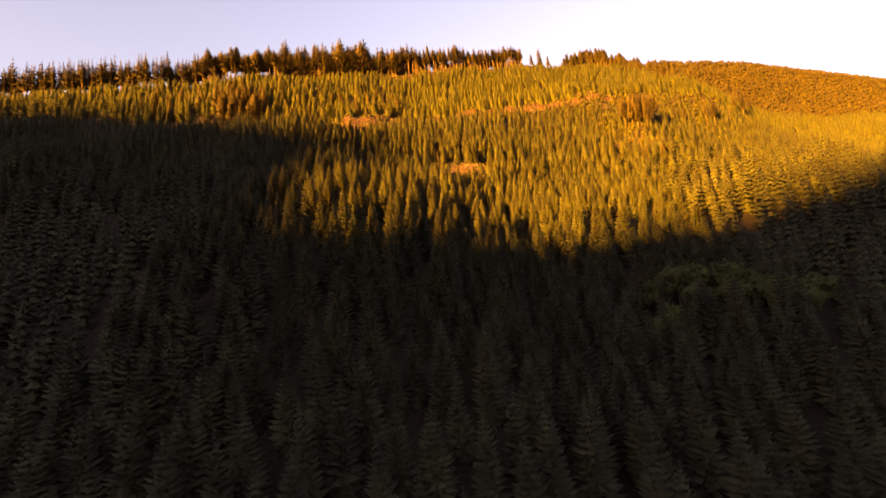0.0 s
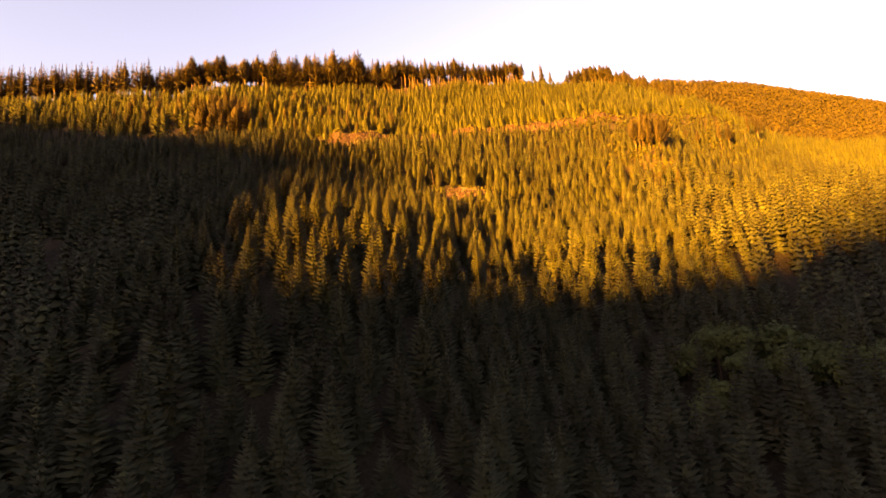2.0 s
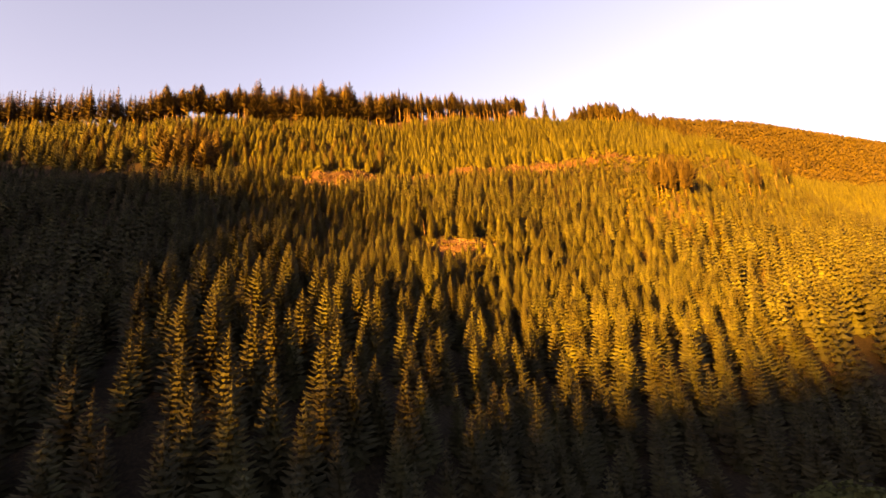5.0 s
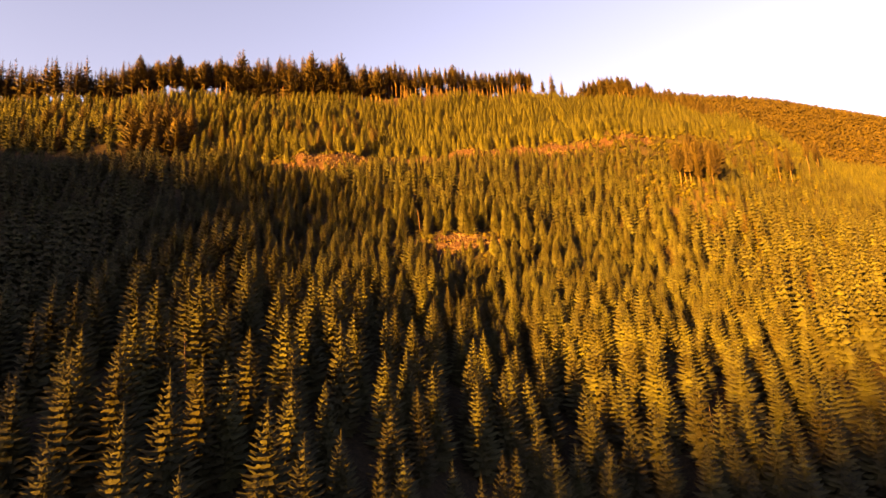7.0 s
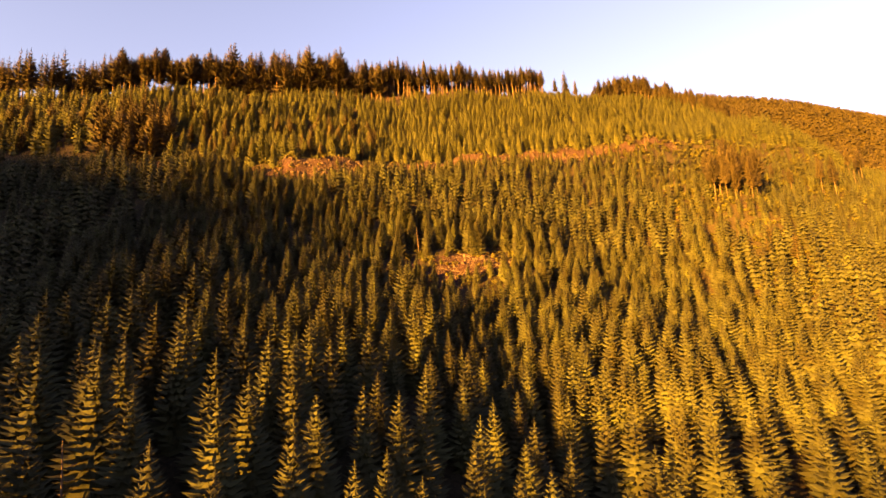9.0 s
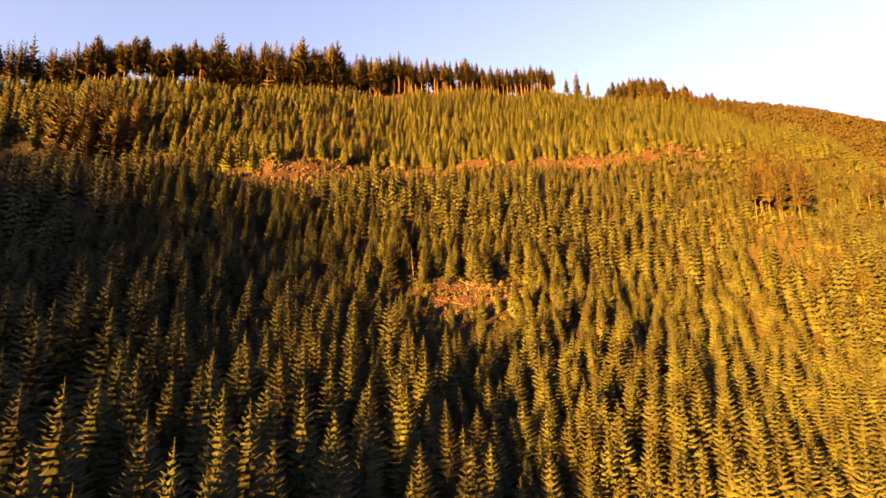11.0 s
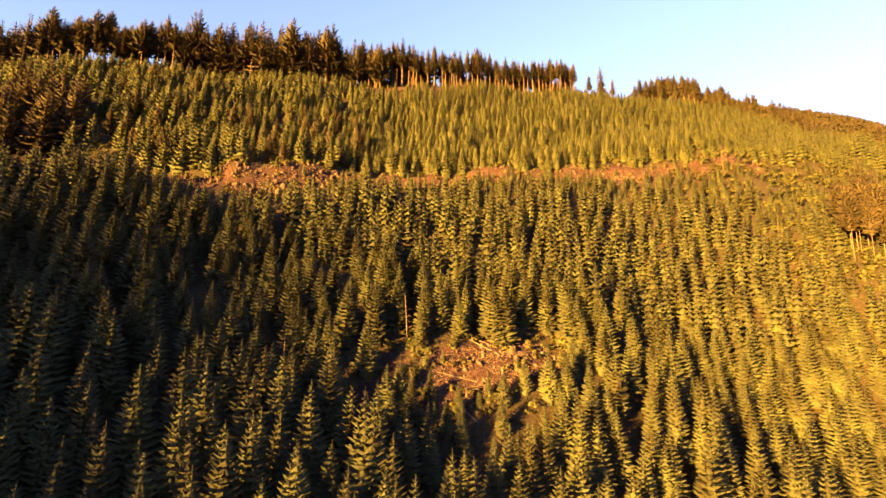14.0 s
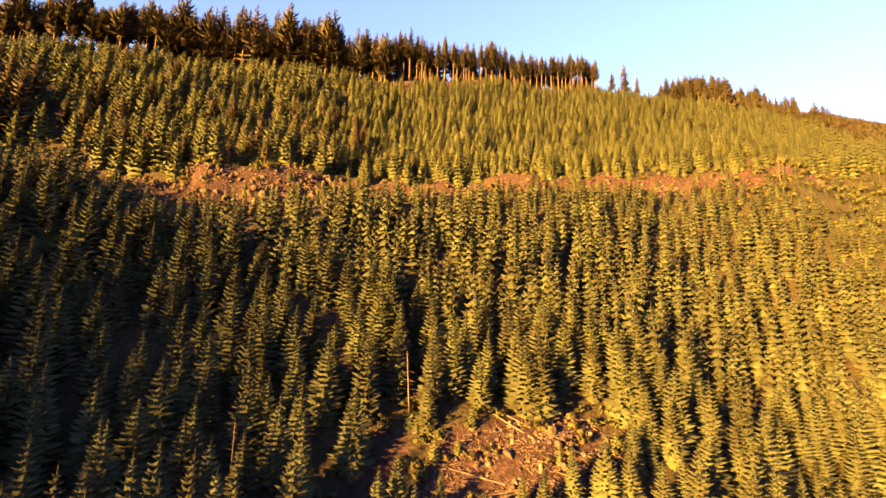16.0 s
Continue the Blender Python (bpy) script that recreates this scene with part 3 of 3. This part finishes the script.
leaf_meshes = [crown_mesh(leaf_crown(s, 15, 80, 0.034), MAT_LEAF, True) for s in (101, 102, 103)]
limb_meshes = [mesh_from("trunk", *limbs(s), MAT_BARK, True) for s in (104, 105, 106)]
for k, (x, y, h) in enumerate(BROADLEAF):
    tree_thing("broadleaf_tree", x, y, h, h * r.uniform(1.0, 1.25), r.uniform(0, 6.28), leaf_meshes[k % 3], limb_meshes[k % 3], "light green rounded broadleaf tree among the conifers", "broadleaf tree", "broadleaf trees")


# scrub on the shoulder round the knoll and at the end of the terrace
cx, cy = np.concatenate([scatter(88, 270, 262, 420, 3.0, 63), scatter(-160, 88, 290, 385, 2.4, 65), scatter(-14, 60, 245, 297, 2.2, 66)], 1)
rb = np.random.RandomState(29)
soil_share, off = bare(cx, cy), cy - road_y(cx)
ck = (cx > 88) & (off < 30) & (rb.uniform(0, 1, cx.shape) < 0.95 * step(cx, 92, 118) * (0.55 + 0.45 * step(wobble(cx, cy, 30, 64), -0.5, 0.4)))
ck |= (cx <= 88) & (cy > 297) & (off > -16) & (off < 17) & (soil_share < 0.6) & (rb.uniform(0, 1, cx.shape) < 0.6)
ck |= (cx <= 88) & (cy <= 297) & (soil_share > 0.02) & (soil_share < 0.6) & (rb.uniform(0, 1, cx.shape) < 0.6)
cx, cy = cx[ck], cy[ck]
ch = rb.uniform(2.2, 5.0, cx.shape) * np.where(cx > 88, 1.0, 0.7)
planted([leaf_crown(s, 5, 12, 0.075) for s in (165, 166, 167, 168)], np.stack([cx, cy, height(cx, cy) - 0.35 * ch, ch, ch * rb.uniform(1.0, 1.5, cx.shape), cx, 0 * cx, 0 * cx], 1), "scrub", MAT_SCRUB, "pale olive scrub of low bushes between the young conifers and along cut soil", "scrub", True)


def snag_mesh(seed):
    rng = random.Random(seed)
    shape = Shape()
    cone(shape, [(-0.05, 0.014), (0.2, 0.011), (0.6, 0.008), (0.93, 0.005), (1.0, 0.0015)], 7, (rng.uniform(-0.05, 0.05), rng.uniform(-0.03, 0.03)))
    return shape.arrays()


def stub_mesh():
    shape = Shape()
    cone(shape, [(0, 0.005), (0.05, 0.004), (0.1, 0.001)], 4)
    return shape.arrays()


snag_meshes = [mesh_from("trunk", *snag_mesh(s), MAT_DEAD, True) for s in (111, 112, 113)]
stub = mesh_from("branch", *stub_mesh(), MAT_DEAD)
for k, (x, y, h) in enumerate(((129, 361, 12), (132, 363, 9), (6, 273, 11), (27, 285, 10), (-108, 352, 11), (-36, 346, 9), (-31, 347, 8), (20, 350, 7), (118, 318, 8), (124, 326, 7), (160, 318, 8), (-32, 168, 12), (66, 190, 12), (222, 340, 14), (-16, 262, 9))):
    ob = tree_thing("snag", x, y, h, h, r.uniform(0, 6.28), None, snag_meshes[k % 3], "pale dead bare trunk standing among the conifers", "dead tree", "snags", 0.3, r.uniform(-0.04, 0.04))
    for j in range(5):
        twig = part("branch", stub, ob)
        twig.matrix_basis = Matrix.Translation((0, 0, 0.35 + 0.12 * j)) @ Euler((r.uniform(1.2, 1.9), 0, r.uniform(0, 6.28)), "XYZ").to_matrix().to_4x4()


def boulder_mesh(seed):
    """A broken, angular stone about one metre across."""
    rng = random.Random(seed)
    bm = bmesh.new()
    bmesh.ops.create_icosphere(bm, subdivisions=2, radius=0.5)
    cuts = [(Vector((rng.gauss(0, 1), rng.gauss(0, 1), rng.gauss(0, 1))).normalized(), rng.uniform(0.26, 0.42)) for _ in range(9)]
    for vert in bm.verts:
        for n, d in cuts:
            over = vert.co.dot(n) - d
            if over > 0:
                vert.co -= n * over
        vert.co *= 1 + 0.08 * noise.noise(vert.co * 4 + Vector((seed, 0, 0)))
        vert.co.z *= 0.75
    me = bpy.data.meshes.new("boulder")
    bm.to_mesh(me)
    bm.free()
    me.materials.append(MAT_ROCK)
    return me


def log_mesh(seed):
    """A felled stem one metre long with broken stubs."""
    rng = random.Random(seed)
    shape = Shape()
    cone(shape, [(0, 0.0), (0, 0.03), (0.3, 0.028), (0.7, 0.022), (1.0, 0.014), (1.0, 0.0)], 8)
    for k in range(4):
        z, a = rng.uniform(0.2, 0.9), rng.uniform(0, 6.28)
        o, q = np.array([math.cos(a), math.sin(a), 0.4]), np.array([-math.sin(a), math.cos(a), 0]) * 0.007
        b = np.array([0, 0, z])
        shape.add([b - q, b + q, b + (0, 0, 0.014), b + o * rng.uniform(0.05, 0.1)], [(0, 1, 3), (1, 2, 3), (2, 0, 3)])
    return mesh_from("log", *shape.arrays(), MAT_DEAD, False)


def stump_mesh(seed):
    rng = random.Random(seed)
    shape = Shape()
    cone(shape, [(-0.3, 0.55), (0.0, 0.42), (0.25, 0.32), (0.8, 0.29), (0.8, 0.0)], 9, (rng.uniform(-0.1, 0.1), 0))
    return mesh_from("stump", *shape.arrays(), MAT_DEAD, False)


boulders = [boulder_mesh(s) for s in (121, 122, 123, 124, 125)]
logs = [log_mesh(s) for s in (131, 132, 133)]
stumps = [stump_mesh(s) for s in (141, 142)]


def cut_places(count, seed, terrace=0.72):
    """Places on open soil: along the terrace, in the clearing and on the knoll."""
    q = random.Random(seed)
    while count:
        kind = q.random()
        if kind < terrace:
            x = q.uniform(-140, 155) if q.random() < 0.7 else q.uniform(-66, -20)
            y = float(road_y(x)) + q.uniform(-9 - 9 * math.exp(-((x + 43) / 20) ** 4), 3)
        elif kind < terrace + 0.18:
            a, b = q.uniform(-14, 18), q.uniform(-5, 5)
            x, y = 22 + a * 0.876 - b * 0.482, 269 + a * 0.482 + b * 0.876
        else:
            x, y = 141 + q.uniform(-11, 11), 304 + q.uniform(-8, 8)
        if bare(x, y) > 0.4:
            count -= 1
            yield x, y, q


for x, y, q in cut_places(220, 151, 0.94):
    d = q.uniform(0.5, 1.3) if q.random() < 0.9 else q.uniform(1.3, 2.6)
    ob = new("boulder", q.choice(boulders))
    ob.matrix_world = Matrix.Translation((x, y, float(height(x, y)) + d * 0.12)) @ Euler((q.uniform(0, 6), q.uniform(-0.4, 0.4), q.uniform(0, 6))).to_matrix().to_4x4() @ Matrix.Diagonal((d, d * q.uniform(0.7, 1.2), d * q.uniform(0.7, 1.1), 1))
    tagged(ob, "angular grey-brown boulder lying on the cut soil", "boulder", "boulders on open soil")
q = random.Random(155)
for k in range(46):
    x = q.uniform(-64, -24)
    y = float(road_y(x)) + q.uniform(-11, -3)
    d = q.uniform(1.2, 3.2)
    ob = new("boulder", q.choice(boulders))
    ob.matrix_world = Matrix.Translation((x, y, float(height(x, y)) + d * 0.1)) @ Euler((q.uniform(0, 6), q.uniform(-0.4, 0.4), q.uniform(0, 6))).to_matrix().to_4x4() @ Matrix.Diagonal((d, d * q.uniform(0.7, 1.2), d * q.uniform(0.8, 1.3), 1))
    tagged(ob, "pale angular block at the foot of a rock face", "boulder", "blocks under the rock face")
for x, y, q in cut_places(60, 152):
    l, a = q.uniform(3, 9), q.uniform(-0.9, 0.9) + (math.pi if q.random() < 0.5 else 0)
    dx, dy = math.cos(a) * l, math.sin(a) * l * 0.8
    z0, z1 = float(height(x, y)), float(height(x + dx, y + dy))
    ob = new("log", q.choice(logs))
    way = Vector((dx, dy, z1 - z0))
    ob.matrix_world = Matrix.Translation((x, y, z0 + 0.12)) @ way.to_track_quat("Z", "Y").to_matrix().to_4x4() @ Matrix.Diagonal((l * 0.6, l * 0.6, way.length, 1))
    tagged(ob, "pale weathered felled log lying on the cut soil", "log", "felled logs")
for x, y, q in cut_places(36, 153):
    ob = new("stump", q.choice(stumps))
    d = q.uniform(0.5, 1.0)
    ob.matrix_world = Matrix.Translation((x, y, float(height(x, y)) - 0.1)) @ Matrix.Diagonal((d, d, d * q.uniform(0.7, 1.5), 1))
    tagged(ob, "pale sawn tree stump in the cut soil", "stump", "sawn stumps")


def slash():
    """Broken branches strewn over the open soil."""
    shape = Shape()
    for x, y, q in cut_places(4800, 154):
        l, a = q.uniform(0.4, 1.9), q.uniform(0, 6.28)
        z = float(height(x, y)) + q.uniform(0.02, 0.25)
        o = np.array([math.cos(a) * l, math.sin(a) * l, math.sin(a) * l * 0.6 + q.uniform(-0.15, 0.35)])
        w = np.array([-math.sin(a), math.cos(a), 0]) * q.uniform(0.03, 0.07)
        b = np.array([x, y, z])
        shape.add([b - w, b + w, b + (0, 0, 0.09), b + o], [(0, 1, 3), (1, 2, 3), (2, 0, 3)])
    me = mesh_from("slash", *shape.arrays(), MAT_DEAD)
    tagged(new("slash", me), "broken grey-brown branches strewn over cut soil", "slash", kind="stuff")


slash()
shrub_meshes = [crown_mesh(leaf_crown(s, 7, 30, 0.06), MAT_BRUSH, True, "shrub") for s in (161, 162, 163)]
for x, y, q in cut_places(280, 164, 0.88):
    d = q.uniform(0.8, 2.8)
    ob = new("shrub", q.choice(shrub_meshes))
    ob.matrix_world = Matrix.Translation((x, y, float(height(x, y)) - 0.3 * d)) @ Matrix.Rotation(q.uniform(0, 6.28), 4, "Z") @ Matrix.Diagonal((d * 1.3, d * 1.3, d, 1))
    tagged(ob, "low olive-brown shrub growing on the cut soil", "shrub", "shrubs on open soil")


def rubble():
    """Small broken stones strewn over the open soil, too many to count."""
    bm = bmesh.new()
    bmesh.ops.create_icosphere(bm, subdivisions=1, radius=0.5)
    ball = np.array([vert.co[:] for vert in bm.verts])
    tri = np.array([[vert.index for vert in f.verts] for f in bm.faces])
    bm.free()
    rs = np.random.RandomState(171)
    shape = Shape()
    for x, y, q in cut_places(2600, 172, 0.95):
        d = q.uniform(0.25, 0.9) if q.random() < 0.9 else q.uniform(0.9, 1.8)
        co = ball * rs.uniform(0.65, 1.25, ball.shape) * d
        shape.add(co + (x, y, float(height(x, y)) + 0.1 * d), tri)
    me = mesh_from("rubble", *shape.arrays(), MAT_ROCK)
    tagged(new("rubble", me), "small broken grey-brown stones strewn over the cut soil", "rubble", kind="stuff")


rubble()
